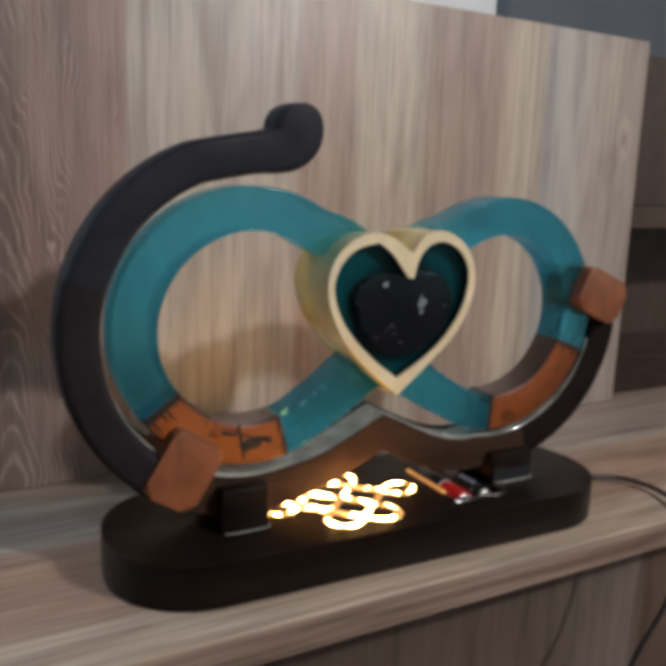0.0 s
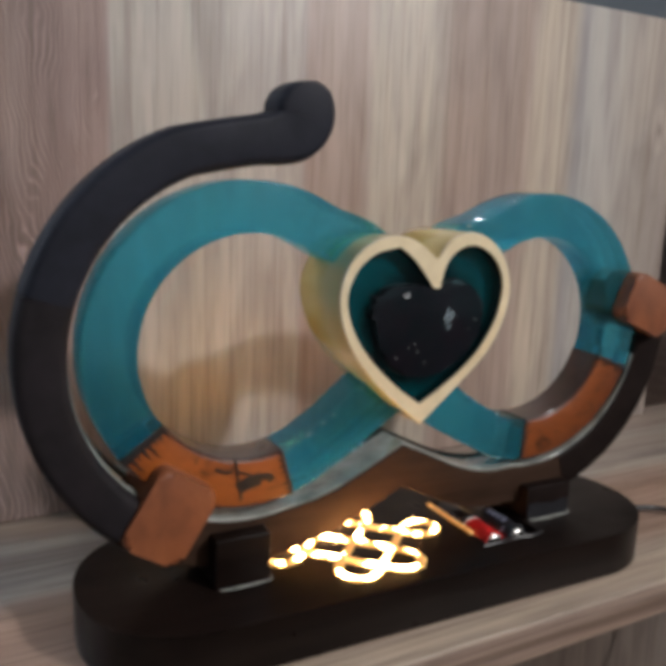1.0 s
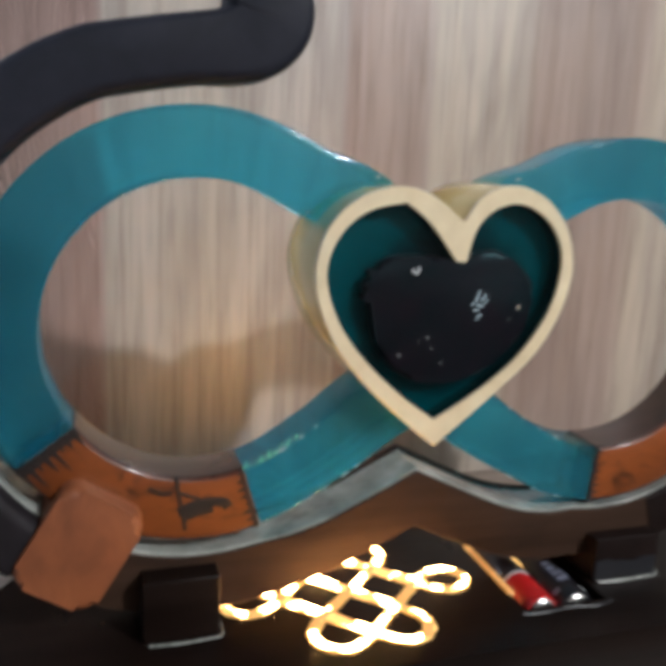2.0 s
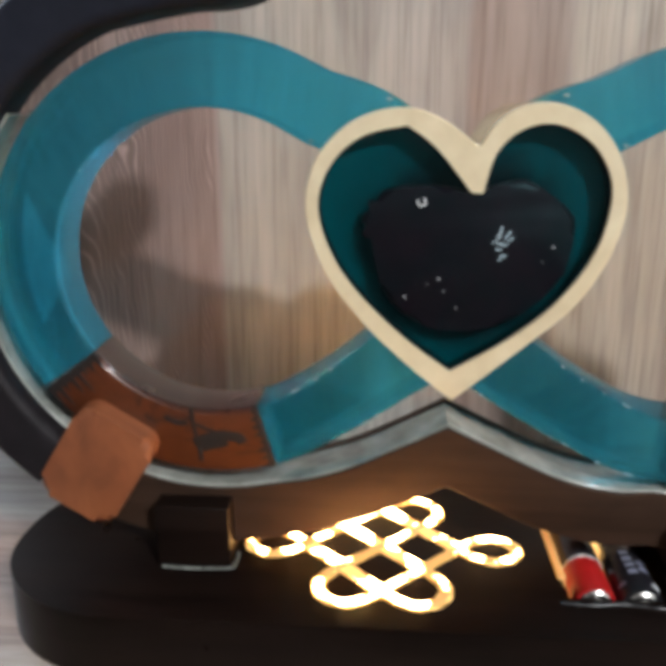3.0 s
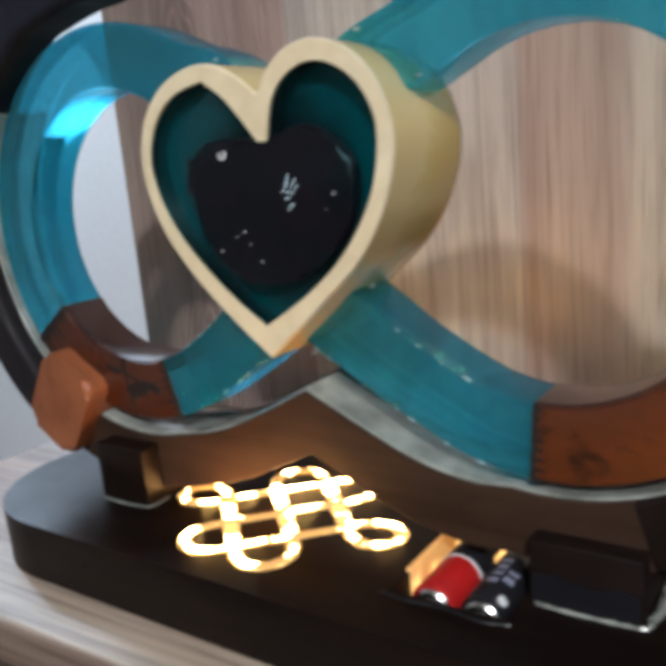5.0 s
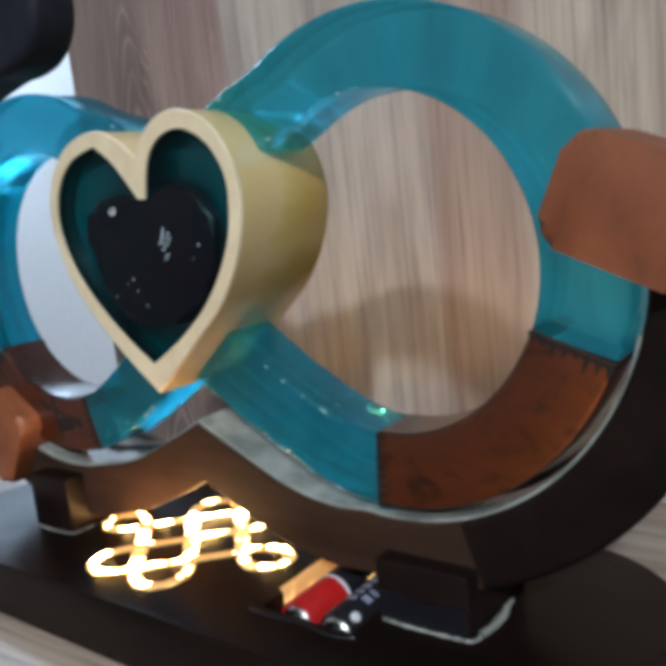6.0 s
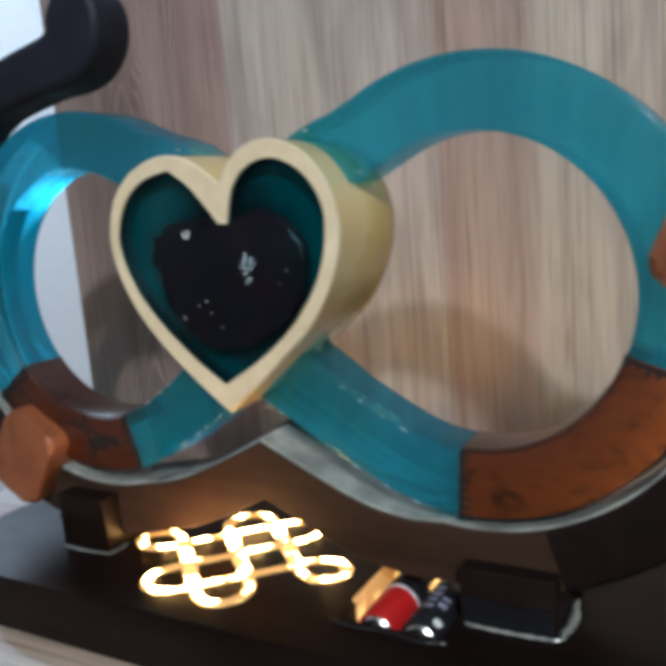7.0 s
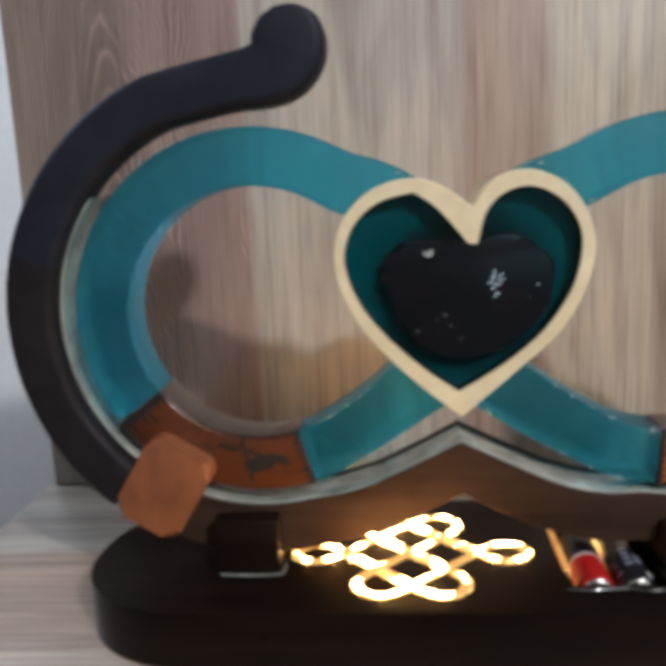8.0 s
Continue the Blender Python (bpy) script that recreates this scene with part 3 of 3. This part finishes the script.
def char_teeth(c, r, angle, sign, longer=1.0, count=8):
    """Burnt toothed edge where an insert meets the resin, in front and on the inner side."""
    bm = bmesh.new()
    for k in range(count):
        rad = r - 0.0105 + 0.021 * k / (count - 1)
        reach = longer * (3.0 + 4.0 * rng.random()) * (0.045 / r)
        half = 0.0010 + 0.0005 * rng.random()
        p = [(rad - half, 0.0), (rad + half, 0.0), (rad + half * 0.3, sign * reach)]
        at = [(c[0] + q * math.cos(radians(angle + a)), c[1] + q * math.sin(radians(angle + a))) for q, a in p]
        lo = [bm.verts.new((x, FRONT - 0.0004, z)) for x, z in at]
        hi = [bm.verts.new((x, FRONT + 0.0010, z)) for x, z in at]
        bm.faces.new(lo), bm.faces.new(hi[::-1])
        for i in range(3):
            bm.faces.new((lo[i], lo[(i + 1) % 3], hi[(i + 1) % 3], hi[i]))
    part("burnt_edge", bm, M_CHAR, sculpture, "black burnt toothed edge of the insert")
    band = arc(c, r, angle - 0.2, angle + sign * 1.2 * longer, W + 0.0004, 3)
    part("burnt_edge", sweep(band, FRONT - 0.0003, BACK + 0.0003, 0.0014), M_CHAR, sculpture, "black burnt edge of the insert")


rng = random.Random(9)
char_teeth(LC, 0.0627, 216.6, 1, 2.2)
char_teeth(LC, 0.0627, 286.7, -1)
char_teeth(RC, 0.0615, -20.6, -1)
char_teeth(RC, 0.0615, -94.7, 1)
for pts, w in (([(-0.0912, 0.0800), (-0.0903, 0.0730), (-0.0885, 0.0640), (-0.0882, 0.0600)], 0.0014), ([(-0.0898, 0.0740), (-0.0860, 0.0722), (-0.0830, 0.0712)], 0.0012),
               ([(-0.0905, 0.0668), (-0.0850, 0.0690), (-0.0790, 0.0698), (-0.0745, 0.0692), (-0.0730, 0.0672)], 0.0036), ([(-0.0880, 0.0652), (-0.0830, 0.0666), (-0.0785, 0.0676)], 0.0034), ([(-0.1005, 0.0765), (-0.0960, 0.0742), (-0.0925, 0.0745)], 0.0016)):
    part("burnt_mark", sweep([(x, z, w) for x, z in (tuple(q) for q in smooth_path(pts, 5))], FRONT - 0.0003, FRONT + 0.001, 0.0002), M_CHAR, sculpture, "black branching burn in the wood")

# paws
for (x, z), (a, b), turn, front in (((-0.1235, 0.0605), (0.0380, 0.0300), 58.0, -0.0278), ((0.1575, 0.1405), (0.0390, 0.0285), -24.0, -0.0265)):
    shape = stadium(a / 2, -b / 2, b / 2, 0.0060, 6)
    c, s = math.cos(radians(turn)), math.sin(radians(turn))
    shape = [(x + c * p - s * q, z + s * p + c * q) for p, q in shape]
    part("paw", prism(shape, front, BACK + 0.002, "y", 0.0030), M_PAW, sculpture, "rounded reddish-brown wooden block")

# heart
HEART = [(-0.0018, 0.0903), (-0.0145, 0.1005), (-0.0290, 0.1140), (-0.0400, 0.1275), (-0.0465, 0.1415), (-0.0485, 0.1545), (-0.0450, 0.1670), (-0.0365, 0.1762), (-0.0255, 0.1808), (-0.0150, 0.1810),
         (-0.0060, 0.1772), (0.0020, 0.1712), (0.0036, 0.1712), (0.0080, 0.1775), (0.0150, 0.1818), (0.0245, 0.1827), (0.0350, 0.1785), (0.0428, 0.1702), (0.0470, 0.1590), (0.0470, 0.1480), (0.0425, 0.1345), (0.0340, 0.1215), (0.0205, 0.1092), (0.0075, 0.0980)]
HOLE = [(-0.0028, 0.1006), (-0.0155, 0.1097), (-0.0300, 0.1232), (-0.0400, 0.1370), (-0.0446, 0.1523), (-0.0405, 0.1650), (-0.0310, 0.1732), (-0.0180, 0.1762), (-0.0090, 0.1695), (0.0016, 0.1568),
        (0.0050, 0.1566), (0.0082, 0.1680), (0.0150, 0.1748), (0.0244, 0.1767), (0.0338, 0.1727), (0.0402, 0.1652), (0.0427, 0.1555), (0.0396, 0.1400), (0.0295, 0.1242), (0.0150, 0.1115)]


def closed_curve(points, corners, n=5):
    """A smooth closed outline with sharp corners at some points."""
    out = []
    for a, b in zip(corners, corners[1:] + [corners[0] + len(points)]):
        out += [tuple(q) for q in smooth_path([points[i % len(points)] for i in range(a, b + 1)], n)[:-1]]
    return out


HF, HB = -0.0325, 0.0125
heart_out, heart_in = closed_curve(HEART, [0, 11]), closed_curve(HOLE, [0, 7, 9, 10])


def ring_between(outer, hole, a, b, side):
    """A thick wall between two outlines: both are resampled by the angle about a common middle."""
    bm = bmesh.new()
    n = 600

    def resample(points):
        p = np.array(points + [points[0]])
        d = np.r_[0, np.cumsum(np.linalg.norm(np.diff(p, axis=0), axis=1))]
        return lambda s: (np.interp(s * d[-1], d, p[:, 0]), np.interp(s * d[-1], d, p[:, 1])), d / d[-1]

    fo, so = resample(outer)
    fi, si = resample(hole)
    ko, ki = so[11 * 5], (si[9 * 5] + si[10 * 5 - 4]) / 2
    rows = []
    for k in range(n):
        t = k / n
        o = fo(t / 0.5 * ko if t < 0.5 else ko + (t - 0.5) / 0.5 * (1 - ko))
        i = fi(t / 0.5 * ki if t < 0.5 else ki + (t - 0.5) / 0.5 * (1 - ki))
        e = 0.06
        o1 = (o[0] + (i[0] - o[0]) * e, o[1] + (i[1] - o[1]) * e)
        mx, mz = -0.001, 0.138
        ob = (mx + (o[0] - mx) * 0.97, mz + (o[1] - mz) * 0.97)
        if side:
            ring = ((o[0], a + 0.0011, o[1]), (o[0], (a + b) / 2, o[1]), (o[0], b - 0.006, o[1]), (ob[0], b, ob[1]), (i[0], b, i[1]), (o1[0], a + 0.0012, o1[1]))
        else:
            ring = ((i[0], -0.021, i[1]), (i[0], a, i[1]), (o1[0], a, o1[1]), (o[0], a + 0.0010, o[1]), (o1[0], -0.021, o1[1]))
        rows.append([bm.verts.new(q) for q in ring])
    for one, two in zip(rows, rows[1:] + rows[:1]):
        m = len(one)
        for k in range(m):
            bm.faces.new((one[k], two[k], two[(k + 1) % m], one[(k + 1) % m]))
    return bm


heart = part("heart", ring_between(heart_out, heart_in, HF, HB, False), M_CREAM, sculpture, "pale cream heart-shaped wooden rim")
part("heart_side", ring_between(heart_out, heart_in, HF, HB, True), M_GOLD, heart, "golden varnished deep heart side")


def inset(d):
    """The hole's outline moved inwards by d."""
    p = np.array(heart_in)
    way = np.roll(p, -1, axis=0) - np.roll(p, 1, axis=0)
    way /= np.maximum(np.linalg.norm(way, axis=1, keepdims=True), 1e-9)
    return [tuple(q) for q in p + d * np.c_[way[:, 1], -way[:, 0]]]


def lining_wall(outer, inner, a, b):
    """A thin upright wall between two outlines, from depth a to b."""
    bm = bmesh.new()
    rows = [[bm.verts.new((p[0], y, p[1])) for p in line] for line, y in ((outer, b), (outer, a), (inner, a), (inner, b))]
    n = len(outer)
    for one, two in zip(rows, rows[1:] + rows[:1]):
        for k in range(n):
            bm.faces.new((one[k], one[(k + 1) % n], two[(k + 1) % n], two[k]))
    return bm


DEEP = HF + 0.0075
part("heart_backing", prism(inset(0.0005), DEEP, HB - 0.002), M_HEARTBACK, heart, "deep teal resin backing", smooth=False)
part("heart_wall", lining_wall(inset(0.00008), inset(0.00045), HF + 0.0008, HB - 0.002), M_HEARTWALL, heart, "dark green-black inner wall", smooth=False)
part("heart_resin", prism(inset(0.0005), HF + 0.0006, DEEP - 0.0003, "y", 0.0005, 2), M_HEART, heart, "clear deep teal resin")
BLOB = [(-0.0275, 0.1440), (-0.0302, 0.1470), (-0.0292, 0.1502), (-0.0262, 0.1520), (-0.0240, 0.1562), (-0.0180, 0.1578), (-0.0060, 0.1580), (0.0010, 0.1560), (0.0065, 0.1578), (0.0140, 0.1602), (0.0205, 0.1560), (0.0270, 0.1490), (0.0265, 0.1395),
        (0.0240, 0.1290), (0.0180, 0.1225), (0.0115, 0.1165), (-0.0010, 0.1140), (-0.0140, 0.1165), (-0.0230, 0.1250), (-0.0262, 0.1370)]
part("dark_core", prism([(q[0] * (1.22 if q[0] > 0 else 1.04), 0.137 + (q[1] - 0.137) * 1.02) for q in smooth_path(BLOB, 3, True)], HF + 0.0016, DEEP - 0.0006, "y", 0.0022, 4), M_BLOB, heart, "dark purplish core set in the resin")
rng = random.Random(4)


def speck(x, z, r, squash=1.0, turn=0.0):
    bm = bmesh.new()
    bmesh.ops.create_uvsphere(bm, u_segments=10, v_segments=6, radius=1, matrix=Matrix.Translation((x, HF + 0.0004, z)) @ Matrix.Rotation(radians(turn), 4, "Y") @ Matrix.Diagonal((r * (0.72 if squash == 1 else 1), 0.0003, r * (0.72 if squash == 1 else squash), 1)))
    return part("bubble_or_glint", bm, M_SPECK if squash == 1 else M_GLINT, heart, "tiny pale bubble or glint stroke in the resin")


ringlet = tube([(-0.0132 + 0.0012 * math.cos(a), HF + 0.0004, 0.1540 + 0.0012 * math.sin(a)) for a in np.linspace(radians(150), radians(420), 14)], 0.00035, 6)
part("bubble_or_glint", ringlet, M_SPECK, heart, "tiny pale ring-shaped bubble")
# Elongated strokes are a surface flaw's star-shaped glint, put in as pale colour.
for x, z, r, q, a in ((0.0268, 0.1406, 0.0005, 1, 0), (0.0238, 0.1362, 0.0003, 1, 0), (-0.0073, 0.1304, 0.0005, 1, 0), (-0.0108, 0.1288, 0.0003, 1, 0), (-0.0056, 0.1264, 0.0004, 1, 0), (-0.0176, 0.1245, 0.0005, 1, 0),
                      (-0.0016, 0.1212, 0.0004, 1, 0), (0.0108, 0.1450, 0.00045, 5.0, 12), (0.0128, 0.1440, 0.0004, 5.0, 38), (0.0138, 0.1428, 0.00035, 4.0, 55), (0.0100, 0.1436, 0.0004, 3.5, 20), (0.0090, 0.1420, 0.00035, 3.4, 65), (0.0108, 0.1416, 0.0004, 3.0, 80), (0.0124, 0.1412, 0.00035, 3.5, 70), (0.0104, 0.1398, 0.0004, 3.0, 85), (0.0118, 0.1378, 0.00045, 2.6, 75), (0.0108, 0.1366, 0.0003, 3.0, 80)):
    speck(x, z, r, q, a)

# Small pale drops put in for the glue's glints where the arcs join.
for x, z, r in ((-0.0235, 0.1838, 0.0011), (0.0300, 0.1848, 0.0012), (0.0040, 0.0890, 0.0010), (-0.0480, 0.1712, 0.0009), (0.0490, 0.1700, 0.0011), (0.0285, 0.1115, 0.0010)):
    bm = bmesh.new()
    bmesh.ops.create_uvsphere(bm, u_segments=12, v_segments=8, radius=1, matrix=Matrix.Translation((x, FRONT - 0.0004, z)) @ Matrix.Diagonal((r * 0.9, r * 0.5, r * 0.45, 1)))
    part("glue_glint", bm, M_LINING, sculpture, "drop of clear glue, its glint put in as pale colour")

# strings of pale beads put in for white glints along the lower arcs' edges
rng = random.Random(21)
for points, side, a, b, count in ((right_lower, 0.5, 0.15, 0.6, 4), (right_lower, 0.5, 0.84, 0.97, 2), (right_lower, -0.5, 0.25, 0.75, 4), (left_lower, 0.5, 0.25, 0.6, 3), (left_lower, -0.5, 0.35, 0.6, 3)):
    for k in range(count):
        f = (a + (b - a) * (k + 0.6 * rng.random()) / count) * (len(points) - 2)
        i = int(f)
        (x0, z0, w), (x1, z1, _) = points[i], points[i + 1]
        d = math.hypot(x1 - x0, z1 - z0)
        ux, uz = (x1 - x0) / d, (z1 - z0) / d
        x, z = x0 + (x1 - x0) * (f - i) - uz * w * side * 0.97, z0 + (z1 - z0) * (f - i) + ux * w * side * 0.97
        bm = bmesh.new()
        bmesh.ops.create_uvsphere(bm, u_segments=8, v_segments=6, radius=1, matrix=Matrix.Translation((x, FRONT + 0.0002, z)) @ Matrix.Rotation(-math.atan2(uz, ux), 4, "Y") @ Matrix.Diagonal((0.0006 + 0.0016 * rng.random(), 0.0004, 0.00018 + 0.00018 * rng.random(), 1)))
        part("glue_glint", bm, M_BEAD, sculpture, "drop of clear glue, its glint put in as pale colour")

# ---- knot of light in the base ----
KC = (-0.0230, -0.0102)


def ribbon(points, w, z):
    """A flat strip in the base's top along (a, b) points of the knot's own diagonal axes."""
    r = math.sqrt(0.5)
    p = [np.array((KC[0] + r * (a + b) * MM, KC[1] + r * (a - b) * MM)) for a, b in points]
    bm = bmesh.new()
    rows = []
    for i, q in enumerate(p):
        d = p[min(i + 1, len(p) - 1)] - p[max(i - 1, 0)]
        d = d / np.linalg.norm(d)
        s = np.array((-d[1], d[0])) * w / 2 * (1 + 0.07 * math.sin(i * 0.9))
        rows.append([bm.verts.new((*e, h)) for e, h in ((q - s, TOP - 0.002), (q - s, z), (q + s, z), (q + s, TOP - 0.002))])
    for one, two in zip(rows, rows[1:]):
        for k in range(4):
            bm.faces.new((one[k], one[(k + 1) % 4], two[(k + 1) % 4], two[k]))
    bm.faces.new(rows[0]), bm.faces.new(rows[-1][::-1])
    return bm


def straight(p, q, n=16):
    return [(p[0] + (q[0] - p[0]) * k / n, p[1] + (q[1] - p[1]) * k / n) for k in range(n + 1)]


def side_loop(flip, swap):
    pts = smooth_path([(-18, 0), (-27, 0.3), (-34, 3), (-37, 10), (-34, 17), (-27, 19.7), (-18, 20)], 9)
    return [((-b * flip, -a * flip) if swap else (a * flip, b * flip)) for a, b in pts]


def corner_loop(flip):
    return [(a * flip, b * flip) for a, b in smooth_path([(-20, -18), (-20, -27), (-24, -35), (-32, -36.5), (-36.5, -32), (-35, -24), (-27, -20), (-18, -20)], 9)]


strands = [(straight((k, -20), (k, 20)), 0.0003, 0.0062, 0.0043) for k in (-20, 0, 20)] + [(straight((-20, k), (20, k)), 0.0005, 0.0044, 0.0022) for k in (-20, 0, 20)]
for flip in (1, -1):
    strands += [(corner_loop(flip), 0.0004, 0.0048, 0.0023), (side_loop(flip, False), 0.0004, 0.0048, 0.0024), (side_loop(flip, True), 0.0004, 0.0050, 0.0026)]
for points, rise, wide, core in strands:
    strip = part("light_strip", ribbon(points, wide, TOP + rise), M_EDGEGLOW, base, "warm amber glowing inlaid strip")
    part("bright_core", ribbon(points, core, TOP + rise + 0.0004), M_KNOTWIDE if wide > 0.006 else M_KNOT, strip, "bright warm-white light core")

# ---- batteries ----
def battery(x, wrap, label):
    b = root("battery", LAMP @ pose(x, -0.0335, 0.0175, 0, 0, 0), label, "battery", "batteries in the slot")
    part("wrapper", lathe([(0.0006, 0.0058), (0.0006, 0.0069), (0.0011, 0.00725), (0.0470, 0.00725), (0.0475, 0.0069), (0.0475, 0.004)]), wrap, b)
    part("end_cap", lathe([(-0.0014, 0.0020), (-0.0012, 0.0028), (0.0000, 0.0032), (0.0001, 0.0046), (-0.0004, 0.0050), (0.0004, 0.0059), (0.0012, 0.0060)]), M_STEEL, b, "shiny steel end cap")
    return b


def print_bars(b, rows, mat):
    """Lines of unreadable print as small raised bars round the wrapper."""
    for y, length, angle in rows:
        bm = bmesh.new()
        n = 6
        cells = []
        for k in range(n + 1):
            a = radians(angle + (k / n - 0.5) * 26)
            cells.append([bm.verts.new((0.00733 * math.sin(a), yy, 0.00733 * math.cos(a))) for yy in (y, y + length)])
        for p, q in zip(cells, cells[1:]):
            bm.faces.new((p[0], q[0], q[1], p[1]))
        bmesh.ops.solidify(bm, geom=bm.faces[:], thickness=0.0002)
        part("print", bm, mat, b, "pale lettering bar")


red = battery(0.0500, M_RED, "red-wrapped cylindrical battery lying in the base's slot")
black = battery(0.0658, M_BLACK, "black-wrapped cylindrical battery with pale print in the slot")

print_bars(black, [(0.010, 0.0028, -8), (0.0145, 0.0022, -8), (0.0180, 0.0030, -8), (0.0225, 0.0020, -8), (0.0060, 0.0016, -52), (0.012, 0.0030, 26), (0.0165, 0.0020, 26)], M_PRINT)
mark = bmesh.new()
bmesh.ops.create_uvsphere(mark, u_segments=14, v_segments=6, radius=1, matrix=Matrix.Rotation(radians(42), 4, "Y") @ Matrix.Translation((0, 0.0045, 0.0073)) @ Matrix.Diagonal((0.0017, 0.0020, 0.0002, 1)))
part("mark", mark, M_SPECK, black, "small round white mark")
stripe = lathe([(0.0195, 0.0073), (0.0196, 0.0074), (0.0205, 0.0074), (0.0206, 0.0073)])
part("band", stripe, M_SPECK, red, "thin pale band round the wrapper")
top_band = lathe([(0.0206, 0.00728), (0.0207, 0.00735), (0.0470, 0.00735), (0.0471, 0.0070)])
part("sleeve", top_band, M_BLACK, red, "dark half of the wrapper")

# ---- cable ----
cable_path = smooth_path([(0.152, -0.146, 0.010), (0.175, -0.150, 0.006), (0.205, -0.160, 0.0035), (0.212, -0.185, 0.0035), (0.203, -0.210, 0.003), (0.196, -0.2235, -0.004), (0.193, -0.226, -0.03), (0.180, -0.226, -0.06), (0.158, -0.226, -0.088), (0.154, -0.226, -0.108), (0.164, -0.226, -0.14), (0.19, -0.226, -0.4)], 8)
thing("power_cable", tube(cable_path, 0.0017), M_CABLE, "thin black power cable running off the shelf", "cable")
